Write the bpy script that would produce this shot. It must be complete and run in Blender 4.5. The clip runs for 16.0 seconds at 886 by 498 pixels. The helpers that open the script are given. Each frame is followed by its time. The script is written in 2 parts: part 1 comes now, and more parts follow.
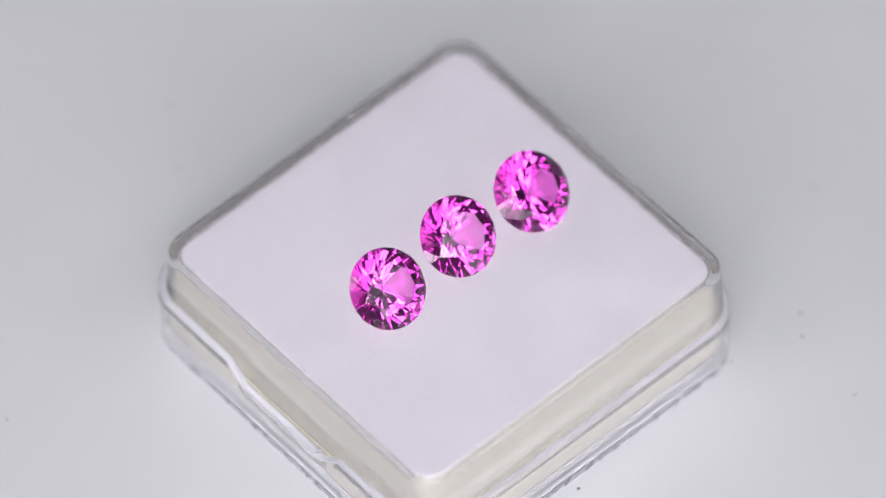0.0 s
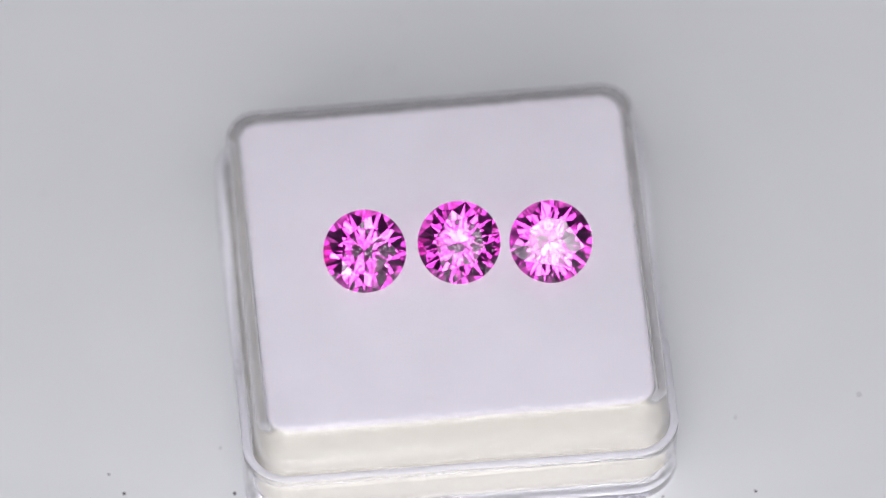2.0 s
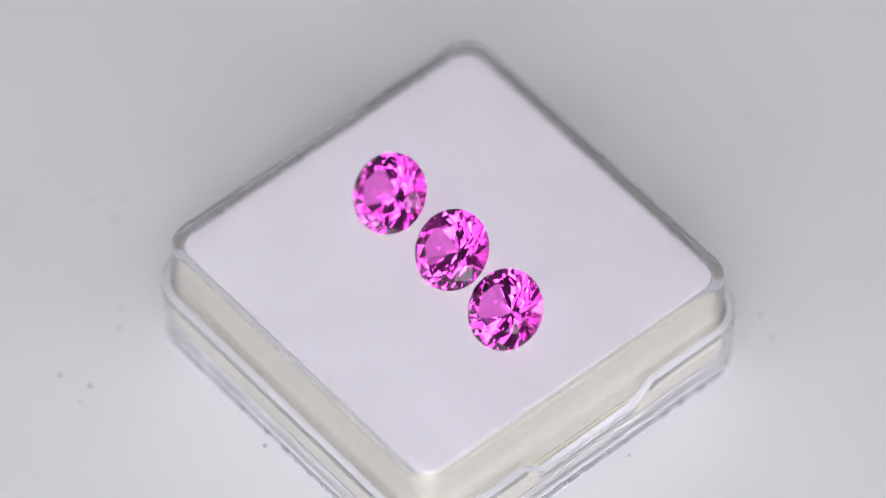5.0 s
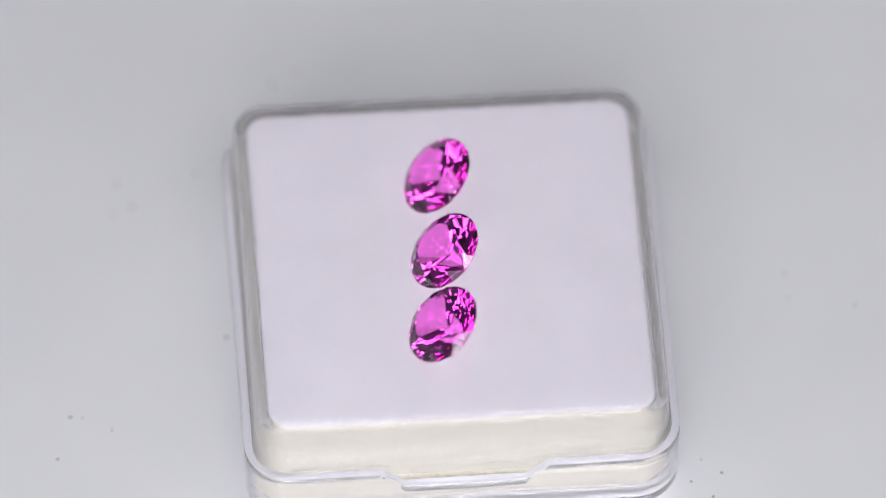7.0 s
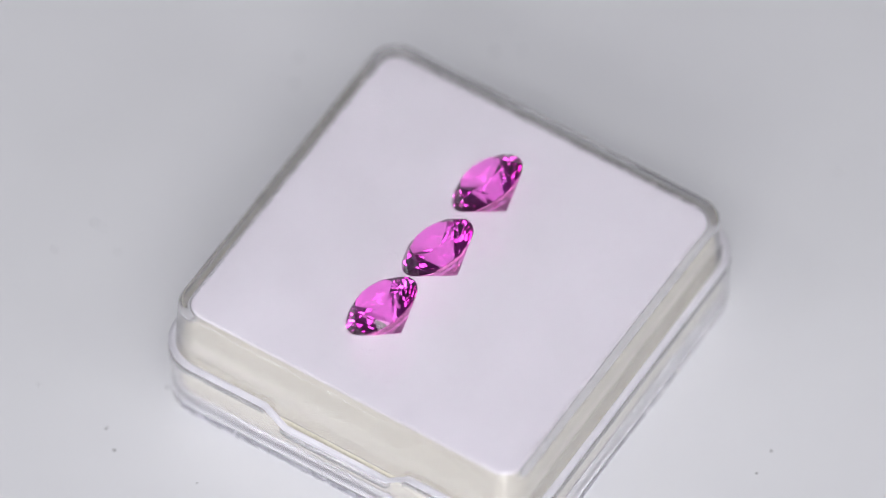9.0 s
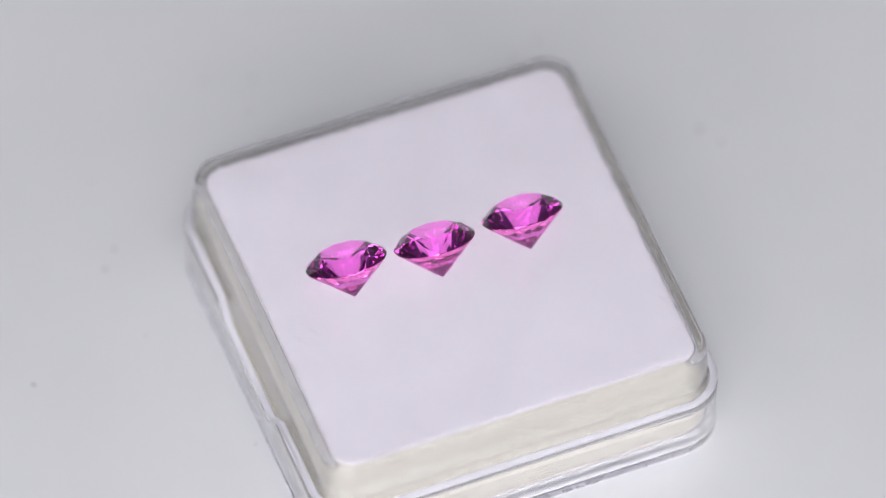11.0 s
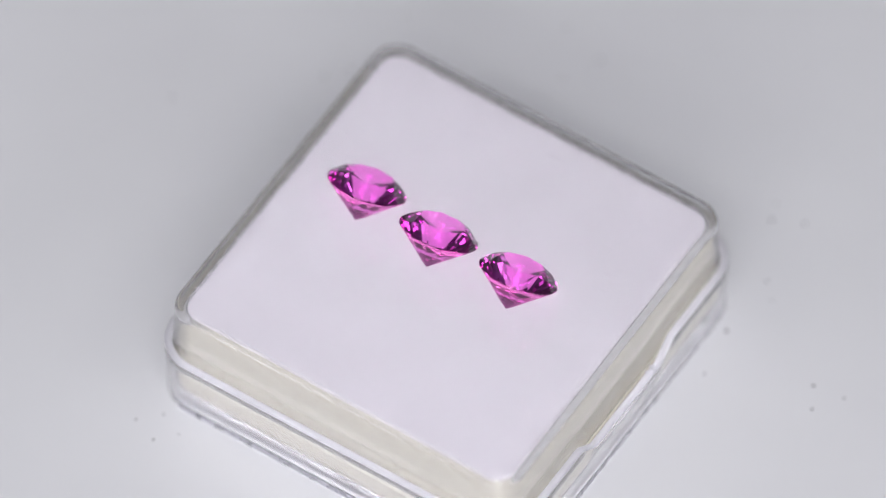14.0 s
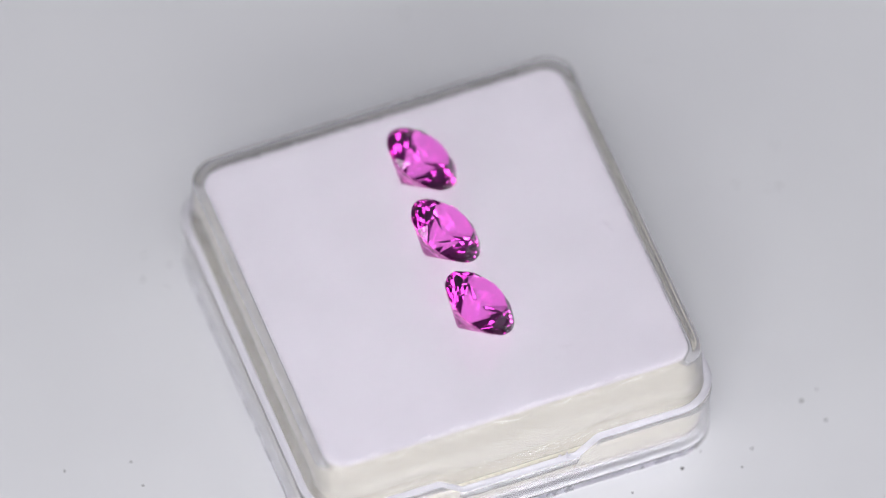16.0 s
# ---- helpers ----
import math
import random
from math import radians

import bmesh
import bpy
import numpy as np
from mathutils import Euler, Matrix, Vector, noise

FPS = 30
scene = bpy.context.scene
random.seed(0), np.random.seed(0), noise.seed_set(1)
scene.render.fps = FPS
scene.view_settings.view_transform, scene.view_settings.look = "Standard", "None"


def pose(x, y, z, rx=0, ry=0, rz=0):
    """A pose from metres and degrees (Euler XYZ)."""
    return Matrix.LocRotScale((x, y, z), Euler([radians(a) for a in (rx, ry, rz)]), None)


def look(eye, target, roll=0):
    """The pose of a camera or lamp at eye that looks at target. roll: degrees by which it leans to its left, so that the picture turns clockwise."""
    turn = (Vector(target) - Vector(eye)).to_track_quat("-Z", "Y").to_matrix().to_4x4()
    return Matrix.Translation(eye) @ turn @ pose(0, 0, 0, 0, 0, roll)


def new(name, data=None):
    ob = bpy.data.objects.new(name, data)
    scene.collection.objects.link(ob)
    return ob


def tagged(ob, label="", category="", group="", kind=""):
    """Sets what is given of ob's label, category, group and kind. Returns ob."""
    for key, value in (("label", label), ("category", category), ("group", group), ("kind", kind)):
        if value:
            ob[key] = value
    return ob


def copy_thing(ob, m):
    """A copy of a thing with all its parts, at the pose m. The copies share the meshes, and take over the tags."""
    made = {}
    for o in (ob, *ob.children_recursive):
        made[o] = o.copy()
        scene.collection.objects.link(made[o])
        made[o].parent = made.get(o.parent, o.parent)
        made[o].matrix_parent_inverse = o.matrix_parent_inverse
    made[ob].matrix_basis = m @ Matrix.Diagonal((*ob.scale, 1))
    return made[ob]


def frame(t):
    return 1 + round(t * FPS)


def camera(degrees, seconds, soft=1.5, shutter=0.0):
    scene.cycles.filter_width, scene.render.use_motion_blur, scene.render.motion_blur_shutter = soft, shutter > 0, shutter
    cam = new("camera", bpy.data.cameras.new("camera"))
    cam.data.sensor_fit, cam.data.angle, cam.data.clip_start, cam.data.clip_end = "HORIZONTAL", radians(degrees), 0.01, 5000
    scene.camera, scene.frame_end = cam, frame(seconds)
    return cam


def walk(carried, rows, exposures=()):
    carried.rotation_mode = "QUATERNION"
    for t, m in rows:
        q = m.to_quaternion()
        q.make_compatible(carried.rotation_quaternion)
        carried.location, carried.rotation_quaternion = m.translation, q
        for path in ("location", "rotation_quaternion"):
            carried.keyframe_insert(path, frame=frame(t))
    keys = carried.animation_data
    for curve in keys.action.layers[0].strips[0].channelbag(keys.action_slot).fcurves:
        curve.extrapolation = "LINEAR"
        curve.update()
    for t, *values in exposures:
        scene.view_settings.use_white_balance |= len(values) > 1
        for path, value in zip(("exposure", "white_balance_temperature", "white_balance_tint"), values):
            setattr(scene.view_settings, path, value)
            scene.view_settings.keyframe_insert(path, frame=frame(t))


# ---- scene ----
SECONDS = 16.0
EYE = (0.0, -0.46329, 0.64567)
TILT, PAN, ROLL = 53.852, -0.0350, -0.370
RATE = 18.2045          # degrees a second, clockwise from above

cam = camera(4.7483, SECONDS, soft=1.0)
cam.data.dof.use_dof = True
cam.data.dof.focus_distance = 0.783
cam.data.dof.aperture_fstop = 12.0


def camera_pose():
    return pose(*EYE, 90 - TILT, 0, -PAN) @ pose(0, 0, 0, 0, 0, ROLL)


walk(cam, [(0.0, camera_pose()), (SECONDS, camera_pose())])

# ---- light ----
world = bpy.data.worlds.new("world")
world.use_nodes = True
scene.world = world
world.node_tree.nodes["Background"].inputs[0].default_value = (0.75, 0.78, 0.85, 1)
world.node_tree.nodes["Background"].inputs[1].default_value = 0.25
scene.view_settings.exposure = -0.05


def area_light(name, eye, target, sx, sy, power, colour):
    data = bpy.data.lights.new(name, "AREA")
    data.shape, data.size, data.size_y, data.energy, data.color = "RECTANGLE", sx, sy, power, colour
    ob = new(name, data)
    ob.matrix_world = look(eye, target)
    return ob


# LED panels in rings round the camera's line
ax, side, rise = Vector((0, -0.588, 0.809)), Vector((1, 0, 0)), Vector((0, 0.809, 0.588))
for off, size, power, turns in ((10.5, 0.092, 0.22, (22, 62, 102, 142, 182, 222, 262, 302, 342)), (24, 0.09, 0.285, (0, 45, 90, 135, 180, 225, 270, 315)), (41, 0.18, 0.40, (90, 18, 162, -48, -132))):
    for turn in turns:
        out = side * math.cos(radians(turn)) + rise * math.sin(radians(turn))
        way = ax * math.cos(radians(off)) + out * math.sin(radians(off))
        area_light("led_panel", way * 0.85, (0, 0, 0), size, size, power, (1.0, 0.985, 1.035))
area_light("front_softbox", (-0.06, -0.42, 0.21), (0, 0, 0.0), 0.34, 0.18, 0.54, (1.0, 0.98, 1.0))
area_light("left_softbox", (-0.48, -0.30, 0.24), (0, 0, 0), 0.16, 0.16, 0.38, (1.0, 0.985, 1.02))
area_light("right_softbox", (0.48, -0.30, 0.24), (0, 0, 0), 0.16, 0.16, 0.38, (1.0, 0.985, 1.02))


# ---- materials ----
def material(name):
    m = bpy.data.materials.new(name)
    m.use_nodes = True
    return m, m.node_tree.nodes, m.node_tree.links, m.node_tree.nodes["Principled BSDF"]


def noise_tex(n, l, scale, detail=4.0, rough=0.6):
    co = n.new("ShaderNodeTexCoord")
    tx = n.new("ShaderNodeTexNoise")
    tx.inputs["Scale"].default_value, tx.inputs["Detail"].default_value, tx.inputs["Roughness"].default_value = scale, detail, rough
    l.new(co.outputs["Object"], tx.inputs["Vector"])
    return tx


def ramp(n, l, src, stops):
    r = n.new("ShaderNodeValToRGB")
    while len(r.color_ramp.elements) < len(stops):
        r.color_ramp.elements.new(0.5)
    for e, (p, c) in zip(r.color_ramp.elements, stops):
        e.position, e.color = p, (*c, 1)
    l.new(src, r.inputs[0])
    return r


def bump(n, l, b, src, strength, distance):
    k = n.new("ShaderNodeBump")
    k.inputs["Strength"].default_value, k.inputs["Distance"].default_value = strength, distance
    l.new(src, k.inputs["Height"])
    l.new(k.outputs[0], b.inputs["Normal"])
    return k


def plain(name, lo, hi, scale, rough, bump_strength=0.0, bump_distance=0.0001, fine=0.0):
    m, n, l, b = material(name)
    tx = noise_tex(n, l, scale)
    r = ramp(n, l, tx.outputs["Fac"], [(0.3, lo), (0.7, hi)])
    l.new(r.outputs[0], b.inputs["Base Color"])
    b.inputs["Roughness"].default_value = rough
    if bump_strength:
        f = noise_tex(n, l, fine or scale * 6, 3.0)
        bump(n, l, b, f.outputs["Fac"], bump_strength, bump_distance)
    return m


def clear_plastic(name, haze, tint, smear=(0.10, 0.20)):
    m, n, l, b = material(name)
    b.inputs["Base Color"].default_value = (*tint, 1)
    b.inputs["Transmission Weight"].default_value = haze
    b.inputs["IOR"].default_value = 1.49
    tx = noise_tex(n, l, 900.0)
    r = ramp(n, l, tx.outputs["Fac"], [(0.35, (smear[0],) * 3), (0.75, (smear[1],) * 3)])
    l.new(r.outputs[0], b.inputs["Roughness"])
    f = noise_tex(n, l, 180.0, 1.0)
    bump(n, l, b, f.outputs["Fac"], 0.004, 0.0002)
    return m


GEM_TINT, GEM_DEEP = (0.97, 0.52, 1.0), (1.0, 0.49, 0.845)


def gem_inside():
    """Tinted crystal whose colour deepens with each bounce."""
    m = bpy.data.materials.new("pink_gem")
    m.use_nodes = True
    n, l = m.node_tree.nodes, m.node_tree.links
    n.remove(n["Principled BSDF"])
    g = n.new("ShaderNodeBsdfGlass")
    g.inputs["IOR"].default_value, g.inputs["Roughness"].default_value = 1.77, 0.0
    g.inputs["Color"].default_value = (*GEM_DEEP, 1)
    l.new(g.outputs[0], n["Material Output"].inputs["Surface"])
    return m


def gem_polish():
    """The same crystal where its facets face outwards: colourless gloss over the tint."""
    m, n, l, b = material("pink_gem_polished")
    b.inputs["Base Color"].default_value = (*[c * c for c in GEM_TINT], 1)
    b.inputs["Transmission Weight"].default_value = 1.0
    b.inputs["IOR"].default_value, b.inputs["Roughness"].default_value = 1.77, 0.0
    return m


def white_felt():
    m, n, l, b = material("white_felt")
    soft = noise_tex(n, l, 260.0, 5.0, 0.65)
    base = ramp(n, l, soft.outputs["Fac"], [(0.3, (0.53, 0.505, 0.541)), (0.7, (0.595, 0.569, 0.607))])
    fine = noise_tex(n, l, 5200.0, 3.0, 0.7)
    speck = ramp(n, l, fine.outputs["Fac"], [(0.32, (0.86, 0.86, 0.87)), (0.55, (1, 1, 1))])
    mix = n.new("ShaderNodeMix")
    mix.data_type, mix.blend_type = "RGBA", "MULTIPLY"
    mix.inputs["Factor"].default_value = 0.8
    l.new(base.outputs[0], mix.inputs["A"])
    l.new(speck.outputs[0], mix.inputs["B"])
    l.new(mix.outputs["Result"], b.inputs["Base Color"])
    b.inputs["Roughness"].default_value = 0.95
    bump(n, l, b, fine.outputs["Fac"], 0.6, 0.0001)
    return m


def cream_foam():
    m, n, l, b = material("cream_foam")
    tone = noise_tex(n, l, 500.0)
    base = ramp(n, l, tone.outputs["Fac"], [(0.25, (0.535, 0.512, 0.42)), (0.75, (0.57, 0.547, 0.455))])
    co = n.new("ShaderNodeTexCoord")
    vo = n.new("ShaderNodeTexVoronoi")
    vo.inputs["Scale"].default_value = 2300.0
    l.new(co.outputs["Object"], vo.inputs["Vector"])
    pores = ramp(n, l, vo.outputs["Distance"], [(0.16, (0.55, 0.53, 0.48)), (0.38, (1, 1, 1))])
    mix = n.new("ShaderNodeMix")
    mix.data_type, mix.blend_type = "RGBA", "MULTIPLY"
    mix.inputs["Factor"].default_value = 0.45
    l.new(base.outputs[0], mix.inputs["A"])
    l.new(pores.outputs[0], mix.inputs["B"])
    l.new(mix.outputs["Result"], b.inputs["Base Color"])
    b.inputs["Roughness"].default_value = 0.95
    bump(n, l, b, vo.outputs["Distance"], 0.35, 0.0001)
    return m


WHITE = plain("white_turntable", (0.68, 0.687, 0.704), (0.72, 0.727, 0.744), 30, 0.35, 0.05, 0.00005, 1500)
TABLE = plain("white_tabletop", (0.70, 0.70, 0.71), (0.76, 0.76, 0.77), 6, 0.4)
WALL = plain("wall_paint", (0.25, 0.26, 0.285), (0.28, 0.29, 0.315), 3, 0.8)
PAD = white_felt()
FOAM = cream_foam()
DUST = plain("grey_dust", (0.11, 0.11, 0.11), (0.20, 0.195, 0.19), 900, 0.9)
CLEAR = clear_plastic("clear_plastic", 0.90, (0.80, 0.795, 0.81), (0.12, 0.19))
FROSTED = clear_plastic("frosted_plastic_edge", 0.55, (0.80, 0.79, 0.84), (0.35, 0.5))
# darker, hazier lavender tint for the tray's lowest outer faces
DARK_BASE = clear_plastic("darker_tray_base", 0.45, (0.56, 0.56, 0.63), (0.25, 0.35))
CLEAR_TRAY = clear_plastic("clear_tray_plastic", 0.88, (0.88, 0.875, 0.895), (0.02, 0.07))
GEM, GEM_TOP = gem_inside(), gem_polish()


# ---- meshes ----
def part(name, bm, mat, parent=None, label=""):
    bmesh.ops.recalc_face_normals(bm, faces=bm.faces)
    me = bpy.data.meshes.new(name)
    bm.to_mesh(me)
    bm.free()
    me.materials.append(mat)
    ob = new(name, me)
    ob.parent = parent
    return tagged(ob, label)


def smooth(ob, angle=40):
    ob.data.set_sharp_from_angle(angle=radians(angle))
    for p in ob.data.polygons:
        p.use_smooth = True
    ob.data.set_sharp_from_angle(angle=radians(angle))
    return ob


def square_ring(width, radius, steps=10, cuts=()):
    """Points (x, y, nx, ny) round a rounded square; cuts: places along each side."""
    h, out = width / 2 - radius, []
    for side in range(4):
        a0 = side * 90
        c, s = math.cos(radians(a0)), math.sin(radians(a0))
        for v in sorted(k for k in cuts if abs(k) < h):
            x, y = width / 2, v
            out.append((c * x - s * y, s * x + c * y, c, s))
        for k in range(steps + 1):
            a = radians(90 * k / steps)
            x, y = h + radius * math.cos(a), h + radius * math.sin(a)
            nx, ny = math.cos(a), math.sin(a)
            out.append((c * x - s * y, s * x + c * y, c * nx - s * ny, s * nx + c * ny))
    return out


def loft(rings, closed):
    """Skin a list of rings of points; closed joins the last to the first, else both ends are capped."""
    bm = bmesh.new()
    vs = [[bm.verts.new(p) for p in ring] for ring in rings]
    pairs = list(zip(vs, vs[1:])) + ([(vs[-1], vs[0])] if closed else [])
    for a, b in pairs:
        for i in range(len(a)):
            j = (i + 1) % len(a)
            bm.faces.new((a[i], a[j], b[j], b[i]))
    if not closed:
        bm.faces.new(vs[0])
        bm.faces.new(vs[-1])
    return bm


def swept(profile, width, radius, cuts=(), shift=None):
    """Sweep (inset, z) pairs round a rounded square."""
    rings = []
    for inset, z in profile:
        r = max(radius - inset, 0.0003)
        ring = square_ring(width - 2 * inset, r, cuts=cuts)
        rings.append([(x, y, z + (shift(x, y, nx, ny, z) if shift else 0)) for x, y, nx, ny in ring])
    return rings


# ---- setting ----
def slab(name, x0, x1, y0, y1, z0, z1, mat, label):
    bm = bmesh.new()
    bmesh.ops.create_cube(bm, size=1, matrix=Matrix.Translation(((x0 + x1) / 2, (y0 + y1) / 2, (z0 + z1) / 2)) @ Matrix.Diagonal((x1 - x0, y1 - y0, z1 - z0, 1)))
    return tagged(part(name, bm, mat), label, name.split("_")[0], kind="structure")


slab("tabletop", -0.9, 0.9, -0.9, 0.9, -0.06, -0.02, TABLE, "plain white tabletop under the turntable")
slab("wall_north", -1.0, 1.0, 0.9, 1.0, -0.06, 1.3, WALL, "plain grey wall round the table")
slab("wall_south", -1.0, 1.0, -1.0, -0.9, -0.06, 1.3, WALL, "plain grey wall round the table")
slab("wall_east", 0.9, 1.0, -0.9, 0.9, -0.06, 1.3, WALL, "plain grey wall round the table")
slab("wall_west", -1.0, -0.9, -0.9, 0.9, -0.06, 1.3, WALL, "plain grey wall round the table")
slab("ceiling", -1.0, 1.0, -1.0, 1.0, 1.3, 1.4, WALL, "plain grey ceiling over the table")

# ---- turntable ----
Z_GROUND = -0.0003


def turntable():
    g = Z_GROUND
    prof = [(0.146, -0.02), (0.149, -0.018), (0.150, -0.003 + g), (0.1485, -0.0006 + g), (0.146, g)]
    rings = [[(r * math.cos(2 * math.pi * k / 128), r * math.sin(2 * math.pi * k / 128), z) for k in range(128)] for r, z in prof]
    ob = smooth(part("turntable", loft(rings, False), WHITE))
    return tagged(ob, "round white glossy plastic turntable turning slowly", "turntable")


# ---- box ----
W_UP, R_UP, Z_TOP = 0.0302, 0.0023, 0.01026
W_LOW, R_LOW, Z_RIM = 0.0320, 0.0034, 0.0058
SLANT_X, SLANT_Y = 0.0196, -0.0051   # the lid sits a little askew
WALL_UP, WALL_LOW, PLATE, FILLET, SKIRT = 0.0007, 0.0006, 0.0006, 0.0005, 0.0044
DRAFT = 0.00024        # the lid widens towards its lower edge
NOTCH_HALF, NOTCH_SLOPE, NOTCH_DEPTH = 0.0044, 0.0018, 0.00155


BOX_AT = pose(-0.00022, 0.00006, 0, 0, 0, 41.335)
TURN = pose(0, 0, 0, 0, 0, 41.335)
ASKEW = TURN.inverted() @ pose(0, 0, Z_TOP) @ pose(0, 0, 0, math.degrees(SLANT_Y), -math.degrees(SLANT_X), 0) @ pose(0, 0, -Z_TOP) @ TURN


def notch_cut(x, y, nx, ny, z):
    """The dip of the rim on the two opposite sides with a thumb notch."""
    if z < Z_RIM - 0.0012 or abs(nx) < 0.99:
        return 0.0
    u = (abs(y) - NOTCH_HALF) / NOTCH_SLOPE
    u = min(max(u, 0.0), 1.0)
    return -NOTCH_DEPTH * (1 - u)


def box():
    root = new("display_box")
    tagged(root, "small square clear plastic gem box with thumb notches", "box")
    cuts = [s * (NOTCH_HALF + NOTCH_SLOPE * k / 4) for s in (-1, 1) for k in range(5)] + [0.0]
    e = 0.00012
    b = Z_GROUND + 0.00004
    low = [(0.0018, b + 0.0001), (0.0013, b + 0.00008), (0.0010, b), (0.0005, b), (0.0002, b + 0.00012), (0.00008, b + 0.0004), (0.00008, 0.0007), (0.0001, 0.003), (0.0, Z_RIM - 0.001), (0.0, Z_RIM - e), (e, Z_RIM),
           (WALL_LOW - e, Z_RIM), (WALL_LOW, Z_RIM - e), (WALL_LOW, Z_RIM - 0.001), (WALL_LOW + 0.0001, 0.003), (WALL_LOW + 0.0001, 0.0006), (WALL_LOW + 0.0003, 0.00032), (WALL_LOW + 0.0010, 0.0003)]
    t = part("lower_tray", loft(swept(low, W_LOW, R_LOW, cuts, notch_cut), False), CLEAR_TRAY, root, "clear plastic outer tray with a notched rim")
    t.data.materials.append(FROSTED)
    t.data.materials.append(DARK_BASE)
    for face in t.data.polygons:
        c = face.center
        if face.normal.z > 0.5 and c.z > Z_RIM - NOTCH_DEPTH - 0.0003:
            face.material_index = 1
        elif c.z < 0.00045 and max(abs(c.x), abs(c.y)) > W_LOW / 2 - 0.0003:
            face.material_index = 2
    smooth(t, 50)
    bm, rng = bmesh.new(), random.Random(3)
    for k in range(9):
        at = Vector((-W_LOW / 2 + rng.uniform(0.0, 0.0006), -0.0037 + rng.uniform(-0.0006, 0.0005), Z_RIM - NOTCH_DEPTH + rng.uniform(-0.00005, 0.00008)))
        got = bmesh.ops.create_icosphere(bm, subdivisions=1, radius=rng.uniform(0.00006, 0.00016), matrix=Matrix.Translation(at))
        for v in got["verts"]:
            v.co += Vector((rng.uniform(-1, 1), rng.uniform(-1, 1), rng.uniform(-0.6, 0.4))) * 0.00007
    part("chipped_edge", bm, FROSTED, t, "splintered white chip in the notch")
    f, z = PLATE, Z_TOP
    up = [(WALL_UP + 0.0008, z - f), (WALL_UP + 0.0005, z - f), (WALL_UP + 0.0002, z - f - 0.0001), (WALL_UP, z - f - 0.0004), (WALL_UP - DRAFT, SKIRT + 0.0002),
          (WALL_UP - DRAFT - 0.0002, SKIRT), (0.0002 - DRAFT, SKIRT), (-DRAFT, SKIRT + 0.0002)]
    up += [(FILLET * (1 - math.cos(radians(a))), z - FILLET * (1 - math.sin(radians(a)))) for a in range(0, 91, 15)]
    up += [(FILLET + 0.0003, z)]
    u = part("lid", loft(swept(up, W_UP, R_UP), False), CLEAR, root, "clear plastic lid with a flat top and rounded edges")
    smooth(u, 50)
    u.matrix_basis = ASKEW
    for o in (t, u):
        o.visible_shadow = False
    return root, u


def foam():
    root = new("foam_insert")
    tagged(root, "cream foam block with white felt top inside the box", "foam insert")
    w, r = 0.0285, R_UP - WALL_UP
    zt = Z_TOP - PLATE - 0.00004
    wide = -(W_LOW / 2 - WALL_LOW - 0.00022 - w / 2)
    prof = [(wide + 0.0004, 0.00066), (wide + 0.0001, 0.0009), (wide, SKIRT - 0.0004), (wide + 0.0002, SKIRT - 0.0001), (0.0, SKIRT - 0.0001), (0, zt - 0.0004), (0.0002, zt - 0.0003)]
    part("foam_block", loft(swept(prof, w, r), False), FOAM, root, "cream porous foam")
    cuts = [k * 0.00016 for k in range(-80, 81)]
    rings = swept([(0.0, zt - 0.00027), (0, zt - 0.00015), (0.00006, zt - 0.00005), (0.0003, zt)], w, r, cuts)
    for ring in rings[:3]:
        for k, (x, y, z) in enumerate(ring):
            d = 1 - 0.0012 * max(0.0, noise.noise((x * 3600, y * 3600, 0.5))) - 0.001 * max(0.0, noise.noise((x * 500, y * 500, 2.5)))
            ring[k] = (x * d, y * d, z)
    felt = smooth(part("felt_top", loft(rings, False), PAD, root, "white felt sheet"), 60)
    felt_fibres(felt, w / 2, zt)
    return root


def felt_fibres(felt, half, z):
    """Fine white hairs lying on the felt and standing out along its cut edge."""
    rng, co, faces = random.Random(21), [], []

    def hair(x, y, a, length, thick):
        bend, start = rng.uniform(-1.6, 1.6), len(co)
        for k in range(5):
            sx, sy = -math.sin(a) * thick, math.cos(a) * thick
            co.extend([(x + sx, y + sy, z - 0.00001), (x, y, z + 0.00003), (x - sx, y - sy, z - 0.00001)])
            x, y, a = x + math.cos(a) * length / 4, y + math.sin(a) * length / 4, a + bend / 4
        for k in range(4):
            p = start + 3 * k
            faces.extend([(p + i, p + (i + 1) % 3, p + 3 + (i + 1) % 3, p + 3 + i) for i in range(3)])

    for k in range(1300):
        hair(rng.uniform(-1, 1) * (half - 0.0006), rng.uniform(-1, 1) * (half - 0.0006), rng.uniform(0, 6.283), rng.uniform(0.0003, 0.0011), rng.uniform(0.000007, 0.000014))
    for k in range(500):
        u, side = rng.uniform(-1, 1) * (half - 0.0012), rng.randrange(4)
        inset = rng.uniform(0.0001, 0.0004)
        x, y, a = half - inset, u, rng.gauss(0, 0.7)
        c, s = (1, 0, -1, 0)[side], (0, 1, 0, -1)[side]
        hair(c * x - s * y, s * x + c * y, a + side * math.pi / 2, inset + rng.uniform(0.0, 0.00012), rng.uniform(0.000008, 0.000015))
    me = bpy.data.meshes.new("felt_fibres")
    me.from_pydata(co, [], faces)
    me.materials.append(PAD)
    ob = new("felt_fibres", me)
    ob.parent = felt
    return tagged(ob, "loose white felt hairs", kind="stuff")


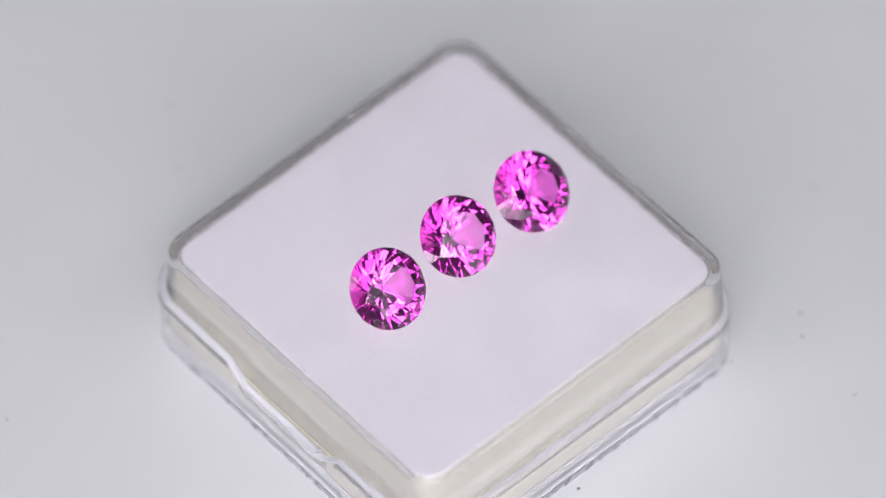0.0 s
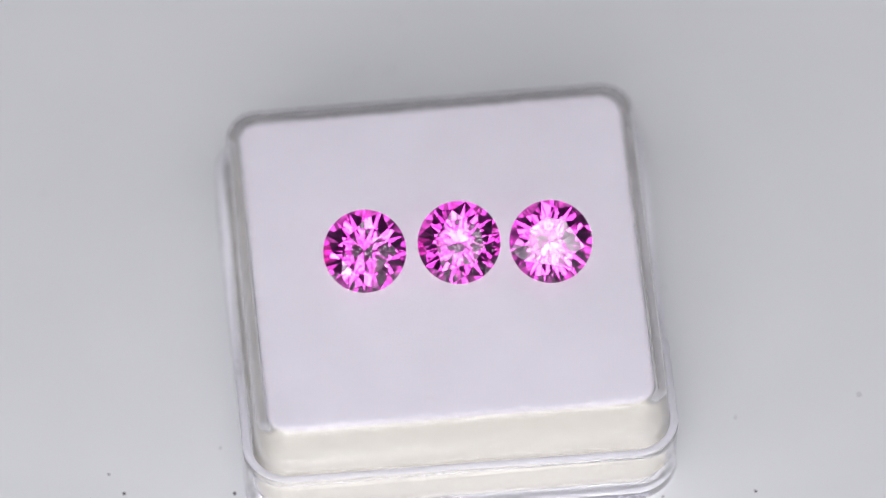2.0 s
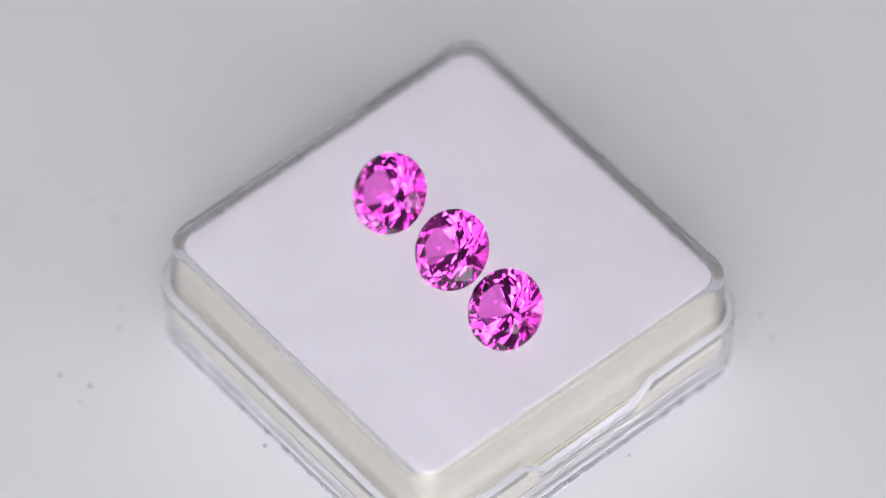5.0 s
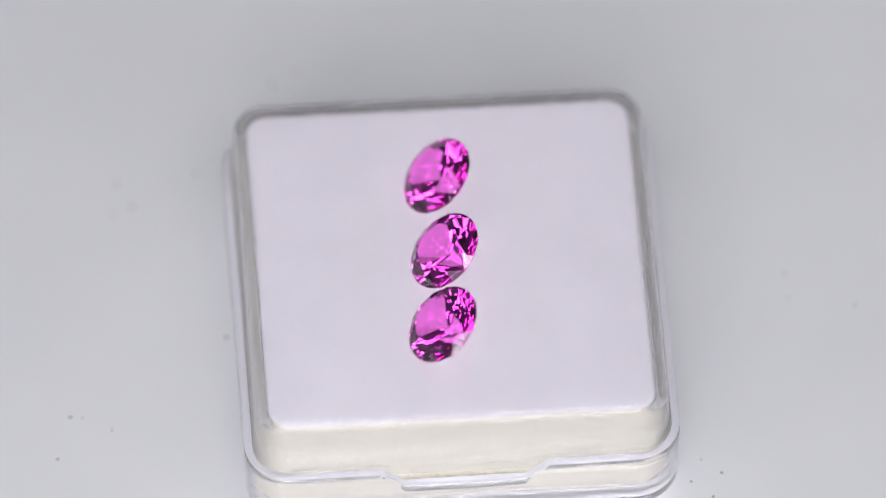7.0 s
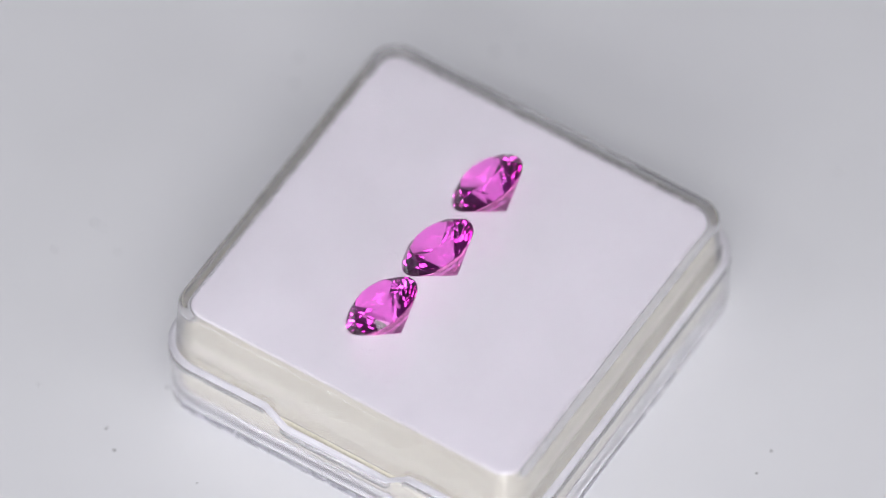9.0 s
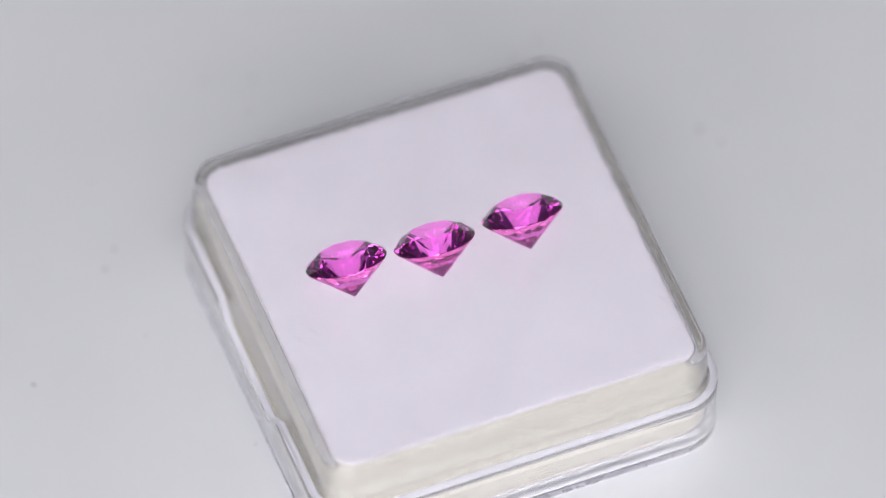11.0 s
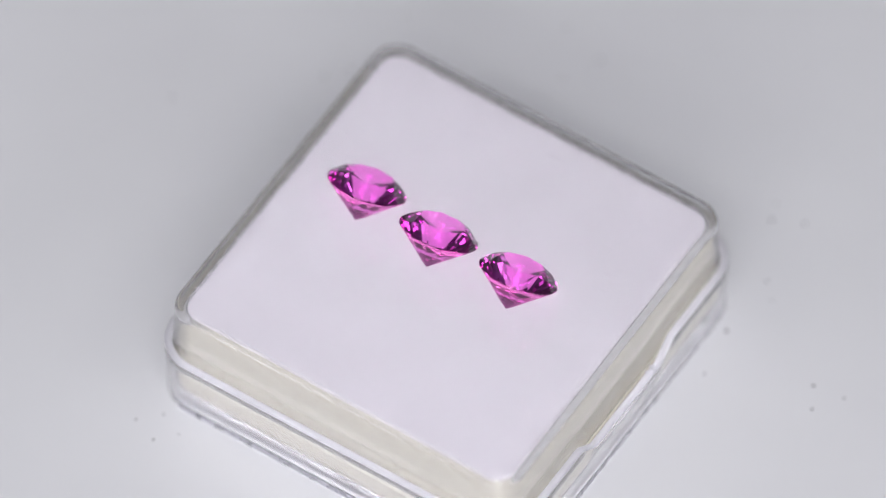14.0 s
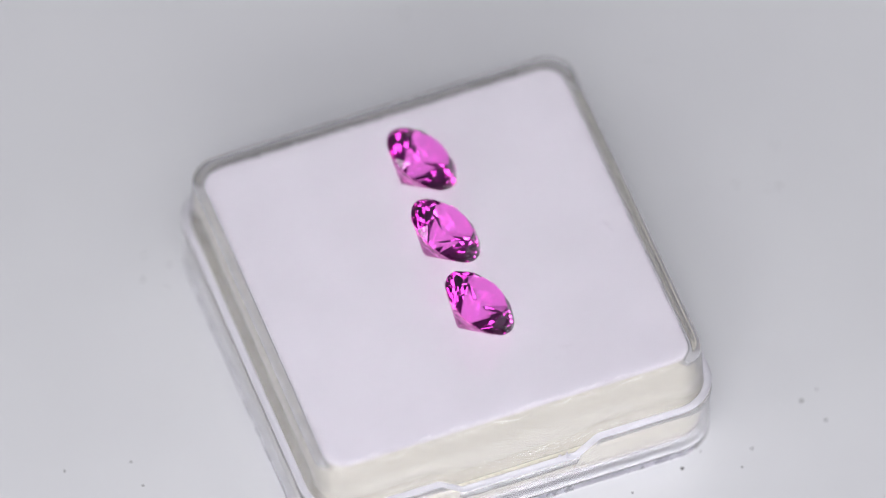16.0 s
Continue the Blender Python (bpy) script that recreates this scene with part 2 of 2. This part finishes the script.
# ---- gems ----
def gem(radius=0.00305, table=0.60, crown=0.140, girdle=0.03, pav=0.445):
    """A round brilliant along z: culet at the origin."""
    R, D = radius, 2 * radius
    zg = pav * D
    zg2 = zg + girdle * D
    zt = zg2 + crown * D
    Rt = table * R
    rm = R * 0.80
    beta = (zt - zg2) / (R - Rt)
    alpha = zg / R
    zm = zt - (rm * math.cos(radians(22.5)) - Rt) * beta
    def v(r, a, z):
        return Vector((r * math.cos(radians(a)), r * math.sin(radians(a)), z))

    T = [v(Rt, 45 * k, zt) for k in range(8)]
    M = [v(rm, 45 * k + 22.5, zm) for k in range(8)]
    rp = R * 0.20
    C = v(0, 0, 0)
    P = [v(rp, 45 * k + 22.5, rp * math.cos(radians(22.5)) * alpha) for k in range(8)]
    n = 6

    def plane_z(p0, p1, p2, x, y):
        nn = (p1 - p0).cross(p2 - p0)
        return p0.z - (nn.x * (x - p0.x) + nn.y * (y - p0.y)) / nn.z

    top, bot = [], []
    for i in range(16):
        m, q = M[i // 2], P[i // 2]
        g = [v(R, (i + k) * 22.5, zg2 - (0.004 * D if (i + k) % 2 else 0)) for k in (0, 1)]
        h = [v(R, (i + k) * 22.5, zg + (0.008 * D if (i + k) % 2 else 0)) for k in (0, 1)]
        for k in range(n):
            a = v(R, (i + k / n) * 22.5, 0)
            top.append(Vector((a.x, a.y, plane_z(m, g[0], g[1], a.x, a.y))))
            bot.append(Vector((a.x, a.y, plane_z(q, h[0], h[1], a.x, a.y))))
    N = 16 * n
    crown, pavilion, belt = [], [], []
    for k in range(8):
        crown.append((T[k], T[(k + 1) % 8], M[k]))
        crown.append((T[k], M[k - 1], top[2 * n * k], M[k]))
        pavilion.append((C, P[k - 1], bot[2 * n * k], P[k]))
    for i in range(16):
        crown.append([M[i // 2]] + [top[(i * n + k) % N] for k in range(n + 1)])
        pavilion.append([P[i // 2]] + [bot[(i * n + k) % N] for k in range(n + 1)])
    for i in range(N):
        j = (i + 1) % N
        belt.append((top[i], top[j], bot[j], bot[i]))
    root = new("gemstone")
    heart = Vector((0, 0, zg))
    for name, faces in (("table_facet", [T]), ("crown", crown), ("girdle", belt), ("pavilion", pavilion)):
        me = bpy.data.meshes.new(name)
        seen, co, idx = {}, [], []
        for f in faces:
            mid = sum(f, Vector()) / len(f)
            if (f[1] - f[0]).cross(f[2] - f[0]).dot(mid - heart) < 0:
                f = list(f)[::-1]
            row = []
            for c in f:
                key = tuple(c)
                if key not in seen:
                    seen[key] = len(co)
                    co.append(key)
                row.append(seen[key])
            idx.append(row)
        me.from_pydata(co, [], idx)
        me.materials.append(GEM_TOP if name in ("table_facet", "crown") else GEM)
        ob = new(name, me)
        ob.parent = root
        ob.visible_shadow = name == "girdle"
    return tagged(root, "round brilliant-cut pink gemstone lying tilted on a clear box lid", "gemstone", "row of three gemstones")


# ---- dust ----
GROUND_DUST = [(9.6, -13.36, 0.42), (-32.65, -6.81, 0.25), (26.38, 0.32, 0.33), (21.09, -2.01, 0.33), (-7.91, -17.62, 0.25), (-11.14, -25.1, 0.42),
               (-1.02, -24.47, 0.33), (-2.64, -21.02, 0.25), (10.15, 13.56, 0.25), (27.54, 14.06, 0.33), (22.27, -18.16, 0.33), (21.79, -17.42, 0.25),
               (21.33, -15.0, 0.29), (25.8, -16.56, 0.29), (-0.73, 21.99, 0.29), (-0.63, 24.08, 0.33), (26.35, 2.41, 0.38), (21.28, 7.0, 0.21)]
MORE_DUST = [(-18.49, 17.92, 0.33), (30.17, -4.94, 0.25), (-13.14, -24.38, 0.33), (-12.82, -26.96, 0.33), (-4.58, -20.32, 0.5), (-2.74, 23.32, 0.33),
             (-2.76, 21.38, 0.21), (3.32, -28.73, 0.38), (4.33, -26.45, 0.42), (5.7, -27.16, 0.25), (-20.98, 22.2, 0.29), (-20.12, 16.31, 0.29), (-2.86, -24.37, 0.25)]
LID_DUST = [(-0.9, -8.59, 0.21), (-1.53, -5.97, 0.12), (-3.71, -11.64, 0.21), (0.94, -5.34, 0.17), (3.42, -8.35, 0.17), (6.29, 1.01, 0.17), (-7.65, -3.88, 0.21),
            (-9.95, -0.44, 0.17), (-0.95, -7.38, 0.17), (-7.83, -4.27, 0.17), (-2.11, -11.41, 0.12), (-1.04, 11.13, 0.12)]
LINT = [(-1.06, -11.79, 0.42, 4), (-6.73, 3.17, 0.5, 153), (-4.05, 2.28, 0.46, 143), (9.34, -2.35, 0.58, 33), (2.48, 5.15, 0.38, 135)]


def dust(specks, z, scale, m, parent, label):
    """Small uneven crumbs, in millimetres on the turntable at the start."""
    bm, rng = bmesh.new(), random.Random(5)
    inv = m.inverted()
    for x, y, d in specks:
        at = inv @ Vector((x / 1000, y / 1000, z))
        r = d / 2000 * scale
        got = bmesh.ops.create_icosphere(bm, subdivisions=1, radius=r, matrix=Matrix.Translation(at) @ pose(0, 0, 0, rng.uniform(0, 360), rng.uniform(0, 360), 0))
        for v in got["verts"]:
            v.co = at + Vector(((v.co.x - at.x) * rng.uniform(0.6, 1.3), (v.co.y - at.y) * rng.uniform(0.6, 1.3), (v.co.z - at.z) * 0.5 + r * 0.25))
    return tagged(part("dust", bm, DUST, parent, label), kind="stuff")


def lint(strands, z, m, parent):
    bm, rng = bmesh.new(), random.Random(9)
    inv = m.inverted()
    for x, y, length, a in strands:
        base = inv @ Vector((x / 1000, y / 1000, z + 0.000015))
        ring, bend = [], rng.uniform(-70, 70)
        p, h = Vector(base), radians(a - 41)
        for k in range(9):
            side = Vector((-math.sin(h), math.cos(h), 0)) * 0.000017
            up = Vector((0, 0, 0.000018))
            ring.append([bm.verts.new(p + side), bm.verts.new(p + up), bm.verts.new(p - side)])
            p = p + Vector((math.cos(h), math.sin(h), 0)) * length / 8000
            h += radians(bend) / 8
        for a0, a1 in zip(ring, ring[1:]):
            for i in range(3):
                j = (i + 1) % 3
                bm.faces.new((a0[i], a0[j], a1[j], a1[i]))
    return tagged(part("lint", bm, DUST, parent, "fine grey lint fibres"), kind="stuff")


table_disc = turntable()
dust(GROUND_DUST + MORE_DUST, Z_GROUND, 0.7, Matrix.Identity(4), table_disc, "scattered grey dust specks")
plastic_box, lid = box()
dust(LID_DUST, Z_TOP, 0.7, BOX_AT, lid, "tiny grey dust specks")
lint(LINT, Z_TOP, BOX_AT, lid)
insert = foam()
gem_one = gem()
gem_two = copy_thing(gem_one, Matrix.Identity(4))
gem_three = copy_thing(gem_one, Matrix.Identity(4))

# culet on the turntable at the start, heading of the tilt, lean, own spin
GEMS = [(gem_one, 0.00514, 0.00558, -47.0, 36.0, 8.0),
        (gem_two, -0.00030, 0.00165, -48.0, 36.8, 31.0),
        (gem_three, -0.00549, -0.00298, -48.0, 37.4, 17.0)]


def gem_pose(x, y, heading, lean, spin):
    """Axis leans towards the heading (degrees from +x)."""
    return pose(x, y, Z_TOP + SLANT_X * x + SLANT_Y * y - 0.00002, 0, 0, heading) @ pose(0, 0, 0, 0, lean, 0) @ pose(0, 0, 0, 0, 0, spin)


def motions():
    steps = [k * 0.2 for k in range(int(SECONDS / 0.2) + 1)]
    carried = [(table_disc, Matrix.Identity(4)), (plastic_box, BOX_AT), (insert, BOX_AT @ ASKEW)]
    carried += [(g, gem_pose(*rest)) for g, *rest in GEMS]
    for ob, m in carried:
        walk(ob, [(t, pose(0, 0, 0, 0, 0, -RATE * t) @ m) for t in steps])


motions()
